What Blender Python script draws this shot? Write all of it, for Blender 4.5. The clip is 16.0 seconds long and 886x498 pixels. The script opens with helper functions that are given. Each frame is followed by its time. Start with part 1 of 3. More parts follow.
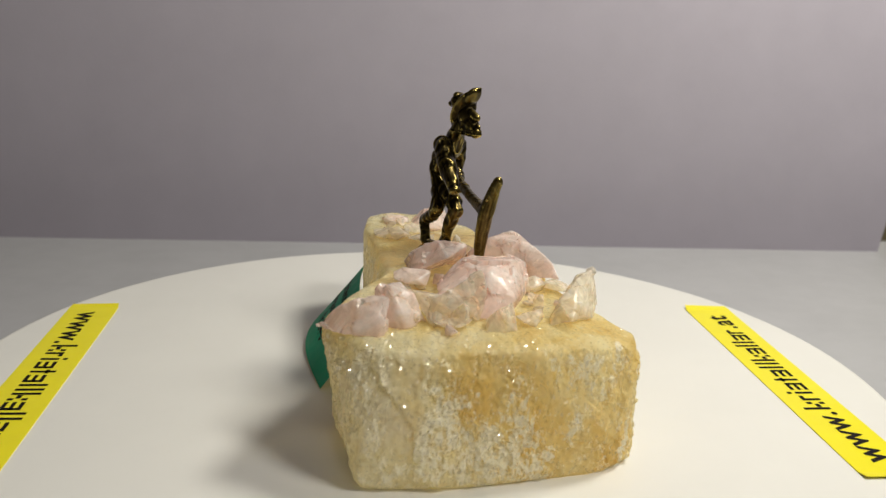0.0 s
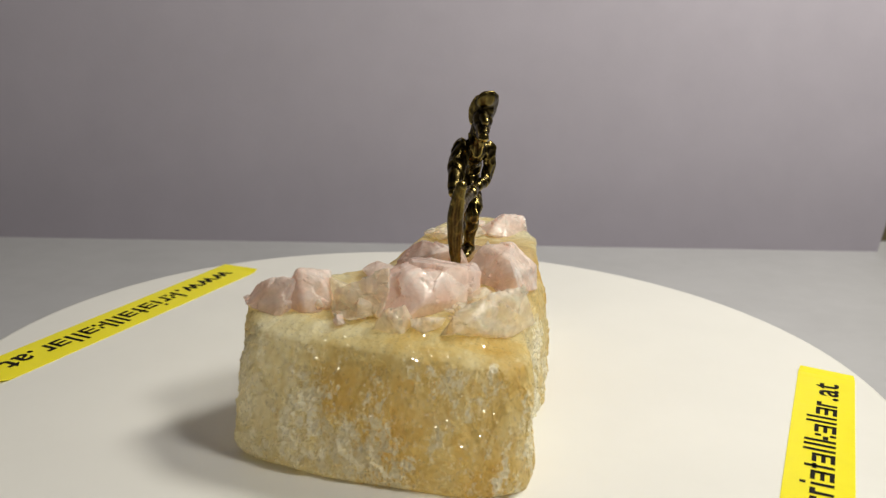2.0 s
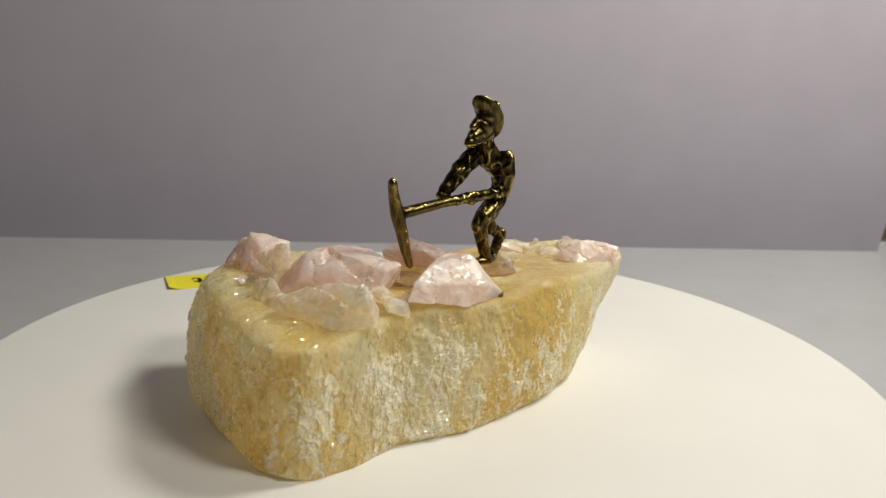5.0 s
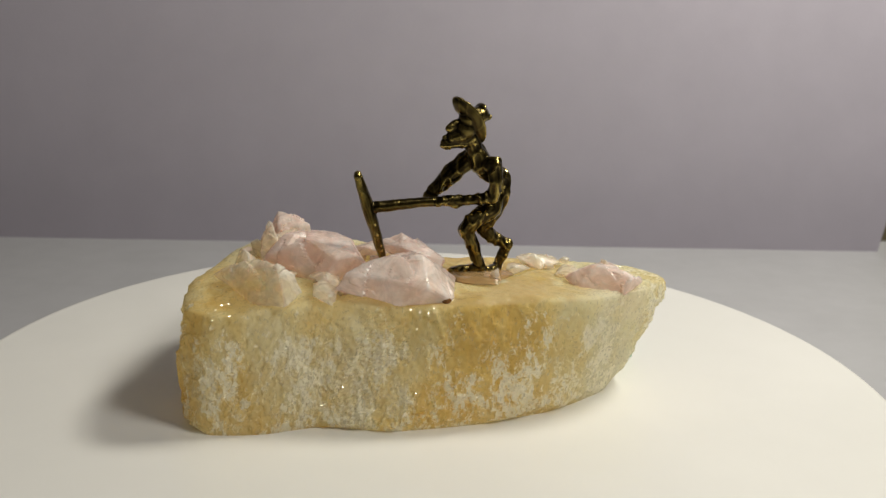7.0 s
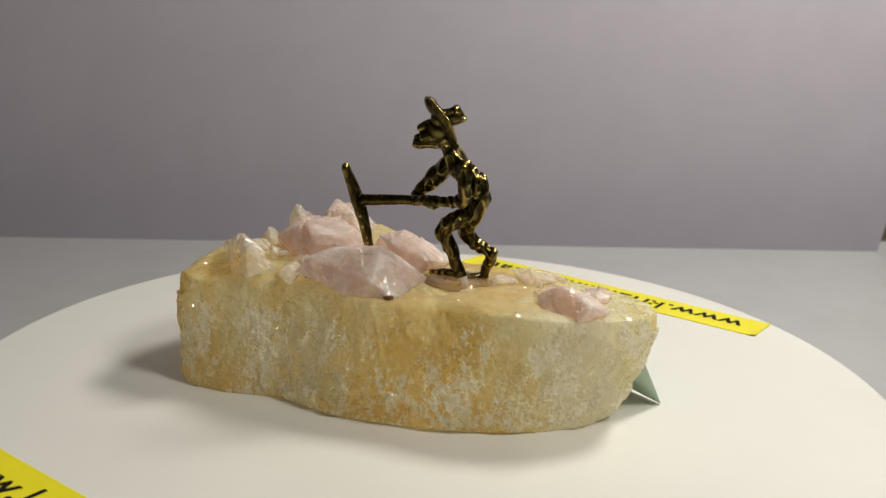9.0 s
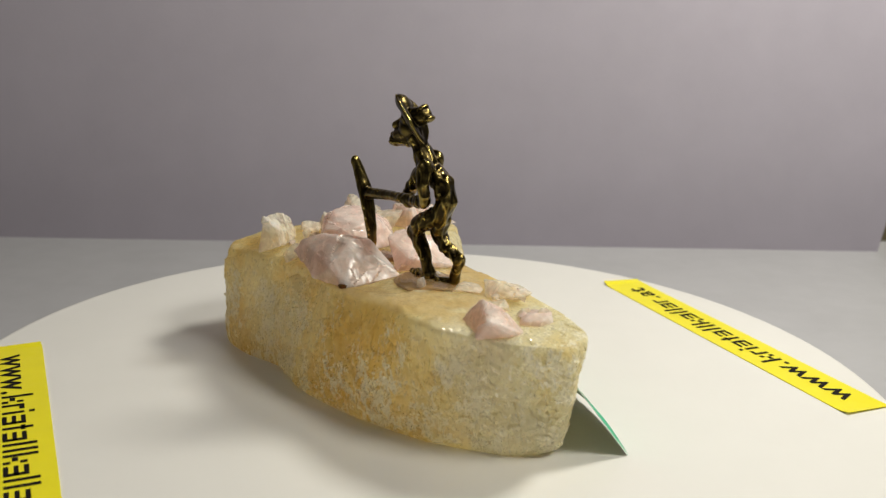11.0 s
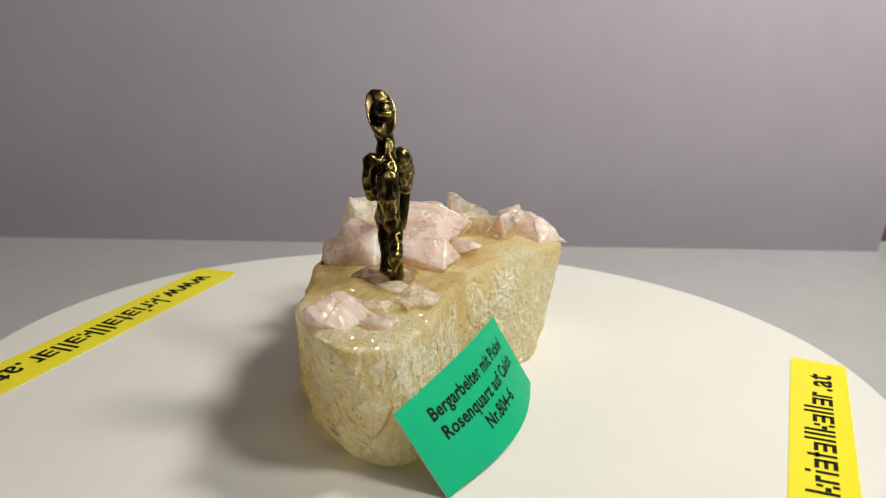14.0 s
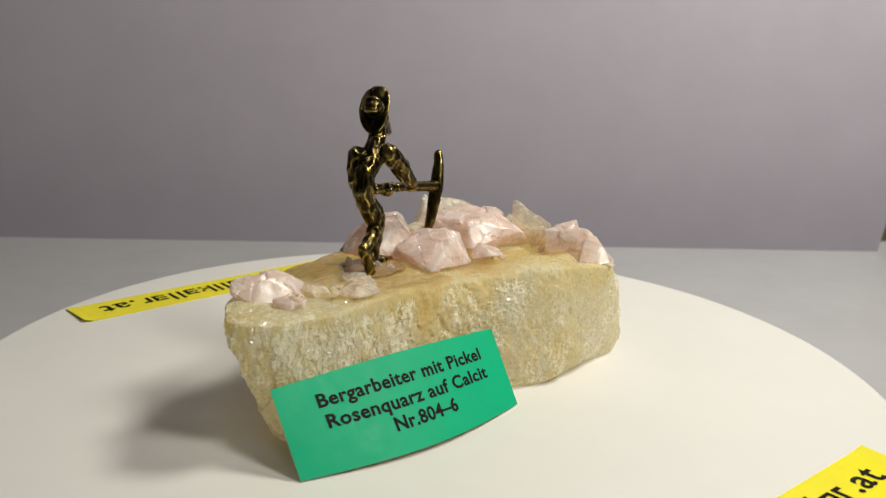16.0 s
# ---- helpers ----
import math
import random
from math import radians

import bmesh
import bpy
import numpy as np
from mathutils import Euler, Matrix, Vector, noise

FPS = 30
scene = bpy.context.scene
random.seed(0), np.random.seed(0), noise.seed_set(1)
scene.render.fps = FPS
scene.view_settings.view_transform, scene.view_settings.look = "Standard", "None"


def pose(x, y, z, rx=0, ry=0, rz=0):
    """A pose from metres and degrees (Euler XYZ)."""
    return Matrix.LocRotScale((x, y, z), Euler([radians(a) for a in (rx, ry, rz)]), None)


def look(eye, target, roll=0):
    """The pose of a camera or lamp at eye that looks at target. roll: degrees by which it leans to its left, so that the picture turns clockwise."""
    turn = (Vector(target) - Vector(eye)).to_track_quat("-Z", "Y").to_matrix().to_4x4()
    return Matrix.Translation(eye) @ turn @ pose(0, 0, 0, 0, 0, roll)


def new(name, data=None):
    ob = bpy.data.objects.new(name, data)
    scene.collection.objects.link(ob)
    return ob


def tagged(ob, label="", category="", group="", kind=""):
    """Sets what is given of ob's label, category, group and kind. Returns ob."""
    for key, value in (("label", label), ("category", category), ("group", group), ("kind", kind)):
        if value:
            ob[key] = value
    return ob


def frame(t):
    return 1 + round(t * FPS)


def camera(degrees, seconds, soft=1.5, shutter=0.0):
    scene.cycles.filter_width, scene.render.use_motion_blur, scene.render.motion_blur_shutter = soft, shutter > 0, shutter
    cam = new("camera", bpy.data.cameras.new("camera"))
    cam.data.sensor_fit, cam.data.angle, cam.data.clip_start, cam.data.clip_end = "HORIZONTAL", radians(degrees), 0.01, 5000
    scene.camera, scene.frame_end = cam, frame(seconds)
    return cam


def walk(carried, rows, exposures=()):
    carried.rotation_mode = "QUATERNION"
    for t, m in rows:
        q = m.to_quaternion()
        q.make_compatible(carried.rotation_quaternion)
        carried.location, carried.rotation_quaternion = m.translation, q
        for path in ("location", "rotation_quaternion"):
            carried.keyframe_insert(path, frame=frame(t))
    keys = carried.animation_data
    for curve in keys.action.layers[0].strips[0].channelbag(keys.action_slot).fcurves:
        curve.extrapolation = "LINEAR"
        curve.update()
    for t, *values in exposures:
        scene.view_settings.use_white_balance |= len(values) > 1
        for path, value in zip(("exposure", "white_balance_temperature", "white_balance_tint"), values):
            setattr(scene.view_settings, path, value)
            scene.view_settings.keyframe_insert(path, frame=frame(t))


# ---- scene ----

# ---------------------------------------------------------------- camera
MM = 0.001
cam = camera(50.49, 16.0, soft=1.3)
EYE = Vector((0.0, -0.2367, 0.1030))
_p, _y = -0.27428, -0.01632
cam.data.dof.use_dof, cam.data.dof.focus_distance, cam.data.dof.aperture_fstop = True, 0.245, 24.0
AHEAD = Vector((-math.sin(_y) * math.cos(_p), math.cos(_y) * math.cos(_p), math.sin(_p)))
HELD = look(EYE, EYE + AHEAD, 2.089)
walk(cam, [(0.0, HELD), (16.0, HELD)], exposures=[(0.0, 0.05), (3.5, 0.06), (7.0, -0.04), (9.0, 0.01), (12.5, 0.09), (16.0, 0.05)])

# ---------------------------------------------------------------- light
world = bpy.data.worlds.new("room_air")
scene.world = world
world.use_nodes = True
world.node_tree.nodes["Background"].inputs[0].default_value = (0.75, 0.72, 0.78, 1)
world.node_tree.nodes["Background"].inputs[1].default_value = 0.03


def area(name, at, to, size, watts, colour, shape="DISK"):
    data = bpy.data.lights.new(name, "AREA")
    data.shape, data.size, data.energy, data.color = shape, size, watts, colour
    ob = new(name, data)
    ob.matrix_world = look(at, to)
    return ob


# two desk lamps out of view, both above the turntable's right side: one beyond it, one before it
area("far_lamp_light", (0.278, 0.092, 0.445), (0.03, 0.03, 0.0), 0.12, 1.72, (1.0, 0.962, 0.838))
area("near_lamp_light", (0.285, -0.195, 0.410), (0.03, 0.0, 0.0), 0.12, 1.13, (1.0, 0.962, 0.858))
# unseen fill lamp, added below the ceiling to lighten the shadows
area("ceiling_fill_light", (0.15, -0.9, 2.05), (0, 0, 0), 0.7, 3.4, (1.0, 0.955, 0.90))

# ---------------------------------------------------------------- materials


class Mat:
    """A small builder for node materials."""

    def __init__(self, name):
        self.m = bpy.data.materials.new(name)
        self.m.use_nodes = True
        self.t = self.m.node_tree
        self.b = self.t.nodes["Principled BSDF"]

    def n(self, kind, **values):
        node = self.t.nodes.new(kind)
        for k, v in values.items():
            node.inputs[k.replace("_", " ")].default_value = v
        return node

    def link(self, a, b):
        self.t.links.new(a, b)

    def coords(self, kind="Object"):
        return self.t.nodes.new("ShaderNodeTexCoord").outputs[kind]

    def noise(self, scale, detail=4.0, rough=0.55, where=None, warp=0.0):
        node = self.n("ShaderNodeTexNoise", Scale=scale, Detail=detail, Roughness=rough, Distortion=warp)
        self.link(where or self.coords(), node.inputs["Vector"])
        return node.outputs["Fac"]

    def ramp(self, fac, stops):
        node = self.t.nodes.new("ShaderNodeValToRGB")
        el = node.color_ramp.elements
        while len(el) < len(stops):
            el.new(0.5)
        for e, (pos, col) in zip(el, stops):
            e.position = pos
            e.color = col if len(col) == 4 else (*col, 1)
        self.link(fac, node.inputs["Fac"])
        return node.outputs["Color"]

    def mix(self, fac, a, b, blend="MIX"):
        node = self.t.nodes.new("ShaderNodeMix")
        node.data_type, node.blend_type = "RGBA", blend
        for sock, v in ((node.inputs[0], fac), (node.inputs[6], a), (node.inputs[7], b)):
            if hasattr(v, "is_linked"):
                self.link(v, sock)
            else:
                sock.default_value = v if not isinstance(v, tuple) or len(v) == 4 else (*v, 1)
        return node.outputs[2]

    def put(self, **values):
        for k, v in values.items():
            sock = self.b.inputs[k.replace("_", " ")]
            if hasattr(v, "is_linked"):
                self.link(v, sock)
            else:
                sock.default_value = (*v, 1) if isinstance(v, tuple) and len(v) == 3 and sock.type == "RGBA" else v
        return self

    def bump(self, height, strength, distance):
        node = self.n("ShaderNodeBump", Strength=strength, Distance=distance)
        self.link(height, node.inputs["Height"])
        if self.b.inputs["Normal"].is_linked:
            self.link(self.b.inputs["Normal"].links[0].from_socket, node.inputs["Normal"])
        self.link(node.outputs["Normal"], self.b.inputs["Normal"])
        return self


def facets(k, where, scale, tilt):
    """Glinting crystal facets in the outer gloss: every cell leans its own way."""
    cells = k.n("ShaderNodeTexVoronoi", Scale=scale)
    k.link(where, cells.inputs["Vector"])
    geo = k.t.nodes.new("ShaderNodeNewGeometry")
    lean = k.t.nodes.new("ShaderNodeVectorMath")
    lean.operation = "MULTIPLY_ADD"
    lean.inputs[1].default_value = (tilt, tilt, tilt)
    k.link(cells.outputs["Color"], lean.inputs[0])
    k.link(geo.outputs["Normal"], lean.inputs[2])
    shift = k.t.nodes.new("ShaderNodeVectorMath")
    shift.operation = "SUBTRACT"
    shift.inputs[1].default_value = (tilt / 2, tilt / 2, tilt / 2)
    k.link(lean.outputs[0], shift.inputs[0])
    unit = k.t.nodes.new("ShaderNodeVectorMath")
    unit.operation = "NORMALIZE"
    k.link(shift.outputs[0], unit.inputs[0])
    k.link(unit.outputs[0], k.b.inputs["Coat Normal"])


def blend(k, share, other):
    """Mix another shader over the one that reaches the output."""
    out = k.t.nodes["Material Output"]
    body = out.inputs["Surface"].links[0].from_socket
    both = k.t.nodes.new("ShaderNodeMixShader")
    if hasattr(share, "is_linked"):
        k.link(share, both.inputs[0])
    else:
        both.inputs[0].default_value = share
    k.link(body, both.inputs[1])
    k.link(other, both.inputs[2])
    k.link(both.outputs[0], out.inputs["Surface"])


def glow_through(k, colour, share):
    """Light that falls on the far side comes through: part diffuse transmission."""
    thin = k.t.nodes.new("ShaderNodeBsdfTranslucent")
    k.link(colour, thin.inputs["Color"])
    blend(k, share, thin.outputs[0])


def see_through(k, tint, share):
    """Part of the light goes straight through the clear stretches."""
    clear = k.t.nodes.new("ShaderNodeBsdfTransparent")
    clear.inputs["Color"].default_value = (*tint, 1)
    blend(k, share, clear.outputs[0])


def grey(v):
    return (v, v, v)


def mat_calcite():
    """Honey calcite: clear amber body, sugary white fracture zones, glossy resin on the upper face."""
    k = Mat("honey_calcite")
    where = k.coords()

    def zone(name):
        node = k.t.nodes.new("ShaderNodeAttribute")
        node.attribute_name = name
        return node.outputs["Fac"]

    def math_node(op, a, b):
        node = k.t.nodes.new("ShaderNodeMath")
        node.operation = op
        for sock, v in ((node.inputs[0], a), (node.inputs[1], b)):
            if hasattr(v, "is_linked"):
                k.link(v, sock)
            else:
                sock.default_value = v
        return node.outputs[0]

    frost, tone, resin = zone("frost"), zone("tone"), zone("resin")
    # the crystals stand on end: all grain is stretched upwards and pushed about by a finer noise
    grow = k.n("ShaderNodeMapping")
    grow.inputs["Scale"].default_value = (1.0, 1.0, 0.55)
    k.link(where, grow.inputs[0])
    push = k.n("ShaderNodeTexNoise", Scale=420.0, Detail=3.0)
    k.link(where, push.inputs["Vector"])
    bent = k.t.nodes.new("ShaderNodeVectorMath")
    bent.operation = "MULTIPLY_ADD"
    bent.inputs[1].default_value = (0.0022, 0.0022, 0.0022)
    k.link(push.outputs["Color"], bent.inputs[0])
    k.link(grow.outputs[0], bent.inputs[2])
    bent = bent.outputs[0]

    def cells(scale):
        node = k.n("ShaderNodeTexVoronoi", Scale=scale)
        k.link(bent, node.inputs["Vector"])
        pick = k.n("ShaderNodeSeparateXYZ")
        k.link(node.outputs["Color"], pick.inputs[0])
        return pick.outputs[0], node.outputs["Distance"]

    big, _ = cells(430.0)
    mid, edge = cells(950.0)
    fine, _ = cells(2300.0)
    spark, _ = cells(2600.0)
    veil = k.noise(70, 5, 0.6, grow.outputs[0], 0.8)
    shade = math_node("ADD", tone, math_node("MULTIPLY", math_node("SUBTRACT", veil, 0.5), 1.1))
    shade = math_node("ADD", shade, math_node("MULTIPLY", math_node("SUBTRACT", big, 0.5), 0.10))
    honey = k.ramp(shade, [(0.0, (0.87, 0.61, 0.19)), (0.28, (0.955, 0.77, 0.35)), (0.52, (0.985, 0.875, 0.51)), (0.76, (0.994, 0.945, 0.68)), (1.0, (0.996, 0.975, 0.80))])
    # white flecks: single crystals turned milky, crowded where the frost is thick
    crowd = math_node("ADD", math_node("MULTIPLY", mid, 0.42), math_node("MULTIPLY", fine, 0.30))
    crowd = math_node("ADD", crowd, math_node("MULTIPLY", k.noise(460, 5, 0.75, grow.outputs[0], 1.4), 0.60))
    white = k.ramp(math_node("ADD", crowd, math_node("MULTIPLY", math_node("SUBTRACT", frost, 0.5), 0.72)), [(0.69, grey(0.0)), (0.93, grey(0.9))])
    col = k.mix(white, honey, (0.998, 0.965, 0.80))
    rust = k.ramp(k.noise(110, 6, 0.7), [(0.64, grey(0.0)), (0.76, grey(0.55))])
    col = k.mix(rust, col, (0.66, 0.36, 0.10))
    specks = k.ramp(k.noise(900, 2, 0.5), [(0.775, grey(0.0)), (0.79, grey(0.8))])
    col = k.mix(specks, col, (0.10, 0.07, 0.04))
    col = k.mix(resin, col, k.ramp(k.noise(120, 4), [(0.35, (0.80, 0.57, 0.24)), (0.65, (0.92, 0.74, 0.40))]))
    rough = k.ramp(k.noise(420, 4, 0.6), [(0.35, grey(0.10)), (0.65, grey(0.32))])
    glint = k.ramp(spark, [(0.70, grey(0.0)), (0.76, grey(0.8))])
    k.put(Base_Color=col, IOR=1.5,
          Coat_Weight=k.mix(resin, glint, grey(0.8)), Coat_Roughness=0.09, Coat_IOR=1.6,
          Roughness=k.mix(resin, rough, grey(0.10)), Specular_IOR_Level=0.25)
    glow_through(k, col, k.ramp(white, [(0.0, grey(0.45)), (1.0, grey(0.30))]))
    see_through(k, (0.995, 0.93, 0.72), k.ramp(white, [(0.0, grey(0.28)), (0.6, grey(0.03))]))
    facets(k, bent, 2600.0, 1.0)
    # single crystal faces that catch the lamps
    face = k.t.nodes.new("ShaderNodeBsdfGlossy")
    face.inputs["Roughness"].default_value = 0.12
    face.inputs["Color"].default_value = (1.0, 0.97, 0.90, 1)
    k.link(k.b.inputs["Coat Normal"].links[0].from_socket, face.inputs["Normal"])
    blend(k, k.mix(1.0, k.ramp(spark, [(0.88, grey(0.0)), (0.90, grey(0.22))]), k.ramp(resin, [(0.0, grey(1.0)), (0.6, grey(0.2))]), "MULTIPLY"), face.outputs[0])
    calm = k.ramp(resin, [(0.0, grey(1.0)), (1.0, grey(0.12))])
    k.bump(k.mix(1.0, calm, k.noise(300, 6, 0.7), "MULTIPLY"), 0.28, 0.0010)
    k.bump(k.mix(1.0, calm, edge, "MULTIPLY"), 0.3, 0.0008)
    k.bump(k.mix(1.0, white, fine, "MULTIPLY"), 0.45, 0.0006)
    return k.m


def mat_quartz(name, tint, clear):
    """Milky broken quartz with white inner cracks and a wet gloss on its fracture faces."""
    k = Mat(name)
    veil = k.noise(130, 5, 0.65, warp=1.2)
    col = k.ramp(veil, [(0.36, tint), (0.66, tuple(min(0.97, c * 0.55 + 0.43) for c in tint))])
    cracks = k.ramp(k.noise(360, 5, 0.7, warp=1.8), [(0.58, grey(0.0)), (0.70, grey(0.8))])
    col = k.mix(cracks, col, (0.97, 0.91, 0.86))
    k.put(Base_Color=col, Subsurface_Weight=0.8, Subsurface_Scale=0.004, Subsurface_Radius=(1.0, 0.9, 0.88), IOR=1.54,
          Coat_Weight=0.3, Coat_Roughness=0.12, Roughness=k.ramp(k.noise(260, 3), [(0.4, grey(0.14)), (0.65, grey(0.40))]))
    glow_through(k, col, 0.16)
    see_through(k, tint, k.ramp(k.noise(170, 4, 0.6, warp=0.8), [(0.42, grey(clear)), (0.64, grey(clear * 0.3))]))
    facets(k, k.coords(), 420.0, 0.25)
    k.bump(k.noise(300, 4, 0.6), 0.25, 0.0006)
    return k.m


def mat_bronze():
    k = Mat("antique_bronze")
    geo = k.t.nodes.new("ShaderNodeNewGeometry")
    # gold on convex edges, near black in recesses, broken up by noise
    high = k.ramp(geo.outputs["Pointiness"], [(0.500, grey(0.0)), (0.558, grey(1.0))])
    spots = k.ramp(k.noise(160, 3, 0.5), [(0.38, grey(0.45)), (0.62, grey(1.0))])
    ridge_tone = k.mix(1.0, high, spots, "MULTIPLY")
    k.put(Base_Color=k.mix(ridge_tone, (0.042, 0.031, 0.014), (0.78, 0.60, 0.18)), Metallic=1.0,
          Roughness=k.mix(ridge_tone, grey(0.30), grey(0.20)))
    k.bump(k.noise(700, 3, 0.5), 0.2, 0.0003)
    return k.m


def mat_plain(name, colour, rough, scale=60.0, vary=0.06, bump=0.0, bump_scale=400.0, **more):
    k = Mat(name)
    dark = tuple(c * (1 - vary) for c in colour)
    light = tuple(min(1, c * (1 + vary)) for c in colour)
    col = k.ramp(k.noise(scale, 5, 0.6), [(0.3, dark), (0.7, light)])
    k.put(Base_Color=col, Roughness=k.ramp(k.noise(scale * 3, 3), [(0.3, grey(rough * 0.85)), (0.7, grey(min(1, rough * 1.15)))]), **more)
    if bump:
        k.bump(k.noise(bump_scale, 4), bump, 0.0004)
    return k.m


CALCITE = mat_calcite()
ROSE = mat_quartz("rose_quartz", (0.98, 0.78, 0.71), 0.36)
PALE = mat_quartz("pale_quartz", (0.98, 0.81, 0.74), 0.42)
ICE = mat_quartz("clear_quartz", (0.98, 0.90, 0.76), 0.66)
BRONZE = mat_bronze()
WHITE = mat_plain("white_satin_plastic", (0.80, 0.79, 0.76), 0.38, 25, 0.02)
YELLOW = mat_plain("yellow_tape", (0.90, 0.80, 0.012), 0.35, 90, 0.03)
GREEN = mat_plain("green_label_tape", (0.002, 0.43, 0.21), 0.5, 90, 0.04, Specular_IOR_Level=0.2)
PAPER = mat_plain("label_backing", (0.62, 0.78, 0.68), 0.6, 90, 0.04)
INK = mat_plain("black_ink", (0.012, 0.010, 0.010), 0.6, 200, 0.2, Specular_IOR_Level=0.1)
GLUE = mat_plain("dried_amber_glue", (0.62, 0.42, 0.20), 0.08, 200, 0.15, Transmission_Weight=0.6, IOR=1.48)
BUBBLE = mat_plain("brown_glue_bead", (0.22, 0.09, 0.02), 0.08, 300, 0.3, Transmission_Weight=0.4)
BACKDROP = mat_plain("grey_lilac_card", (0.405, 0.376, 0.438), 0.85, 30, 0.03, 0.15, 900)
TABLE = mat_plain("pale_grey_laminate", (0.45, 0.45, 0.47), 0.5, 30, 0.04, 0.05, 700)
OLIVE = mat_plain("dark_olive_board", (0.11, 0.09, 0.045), 0.7, 40, 0.15)
PLASTER = mat_plain("room_plaster", (0.70, 0.68, 0.66), 0.9, 6, 0.04)
BOARDS = mat_plain("room_floor_boards", (0.30, 0.20, 0.12), 0.6, 8, 0.15)
DARK = mat_plain("dark_grey_plastic", (0.05, 0.05, 0.055), 0.5, 60, 0.1)

# ---------------------------------------------------------------- mesh helpers


def mesh_ob(name, bm, material, parent=None, label="", smooth=True):
    data = bpy.data.meshes.new(name)
    bm.to_mesh(data)
    bm.free()
    for m in (material if isinstance(material, (list, tuple)) else [material]):
        data.materials.append(m)
    for poly in data.polygons:
        poly.use_smooth = smooth
    ob = new(name, data)
    if parent:
        ob.parent = parent
    if label:
        ob["label"] = label
    return ob


def part(name, bm, material, parent, label="", smooth=True):
    return mesh_ob(name, bm, material, parent, label, smooth)


def box(bm, lo, hi, bevel=0.0):
    made = bmesh.ops.create_cube(bm, size=1.0)["verts"]
    for v in made:
        v.co = Vector([(lo[i] + hi[i]) / 2 + v.co[i] * (hi[i] - lo[i]) for i in range(3)])
    if bevel:
        edges = list({e for v in made for e in v.link_edges})
        bmesh.ops.bevel(bm, geom=edges, offset=bevel, segments=2, affect="EDGES", profile=0.7)
    return bm


def lathe(profile, steps=160):
    """A turned solid about z from (radius, height) pairs, first and last on the axis."""
    bm = bmesh.new()
    rings = []
    for r, z in profile:
        if r < 1e-9:
            rings.append([bm.verts.new((0, 0, z))])
        else:
            rings.append([bm.verts.new((r * math.cos(2 * math.pi * i / steps), r * math.sin(2 * math.pi * i / steps), z)) for i in range(steps)])
    for a, b in zip(rings, rings[1:]):
        for i in range(steps):
            j = (i + 1) % steps
            q = [a[i % len(a)], a[j % len(a)], b[j % len(b)], b[i % len(b)]]
            bm.faces.new(list(dict.fromkeys(q)))
    bmesh.ops.recalc_face_normals(bm, faces=bm.faces)
    return bm


def fractal(v, octaves=4, gain=0.5):
    total, amp = 0.0, 1.0
    for _ in range(octaves):
        total += amp * noise.noise(v)
        v, amp = v * 2.03, amp * gain
    return total


# ---------------------------------------------------------------- setting
TABLE_Z = -0.022
bm = bmesh.new()
box(bm, (-0.9, -0.75, TABLE_Z - 0.025), (0.9, 0.60, TABLE_Z), 0.002)
table = tagged(new("table"), "pale grey laminate table under the turntable", "table")
part("tabletop", bm, TABLE, table)
for sx in (-0.84, 0.84):
    for sy in (-0.69, 0.54):
        part("leg", box(bmesh.new(), (sx - 0.025, sy - 0.025, -0.765), (sx + 0.025, sy + 0.025, TABLE_Z - 0.025), 0.002), TABLE, table)

# upright card behind the turntable, a little turned
bm = bmesh.new()
rows = []
for i in range(25):
    h = 0.50 * i / 24
    # bow made up so the lamps leave the card darker towards its foot
    foot, up, free = min(h, 0.05), min(max(0.0, h - 0.05), 0.11), max(0.0, h - 0.16)
    back = 2.5 * foot ** 2 - 0.13 * foot + 1.2 * up ** 2 + 0.12 * up + 0.384 * free
    rows.append([bm.verts.new((x + (0.10 * h if x > 0 else 0.0), back + y, TABLE_Z + h)) for x, y in ((-0.60, 0.0), (0.2325, 0.0), (0.2325, 0.004), (-0.60, 0.004))])
for p, q in zip(rows, rows[1:]):
    for i in range(4):
        j = (i + 1) % 4
        bm.faces.new((p[i], p[j], q[j], q[i]))
bm.faces.new(list(reversed(rows[0])))
bm.faces.new(rows[-1])
bmesh.ops.recalc_face_normals(bm, faces=bm.faces)
bm.normal_update()
for e in bm.edges:
    e.smooth = e.calc_face_angle(0) < 0.5
backdrop = tagged(mesh_ob("backdrop", bm, BACKDROP, smooth=True), "plain grey lilac card, slightly bowed, standing on the table", "backdrop", kind="structure")
backdrop.matrix_world = pose(0.0, 0.2157, 0.0, 0, 0, 3.3)

bm = bmesh.new()
box(bm, (-0.05, 0.0, TABLE_Z), (0.30, 0.004, 0.075), 0.0008)
board = tagged(mesh_ob("dark_board", bm, OLIVE, smooth=False), "dark olive board standing behind the card", "board")
board.matrix_world = pose(0.235, 0.250, 0.0, 0, 0, 3.3)

bm = bmesh.new()
box(bm, (-2.1, -2.6, -0.80), (2.1, 1.6, -0.765))
tagged(mesh_ob("floor", bm, BOARDS, smooth=False), "brown wooden floor of the room", "floor", kind="structure")
bm = bmesh.new()
box(bm, (-2.1, -2.6, 2.1), (2.1, 1.6, 2.15))
tagged(mesh_ob("ceiling", bm, PLASTER, smooth=False), "white plaster ceiling of the room", "ceiling", kind="structure")
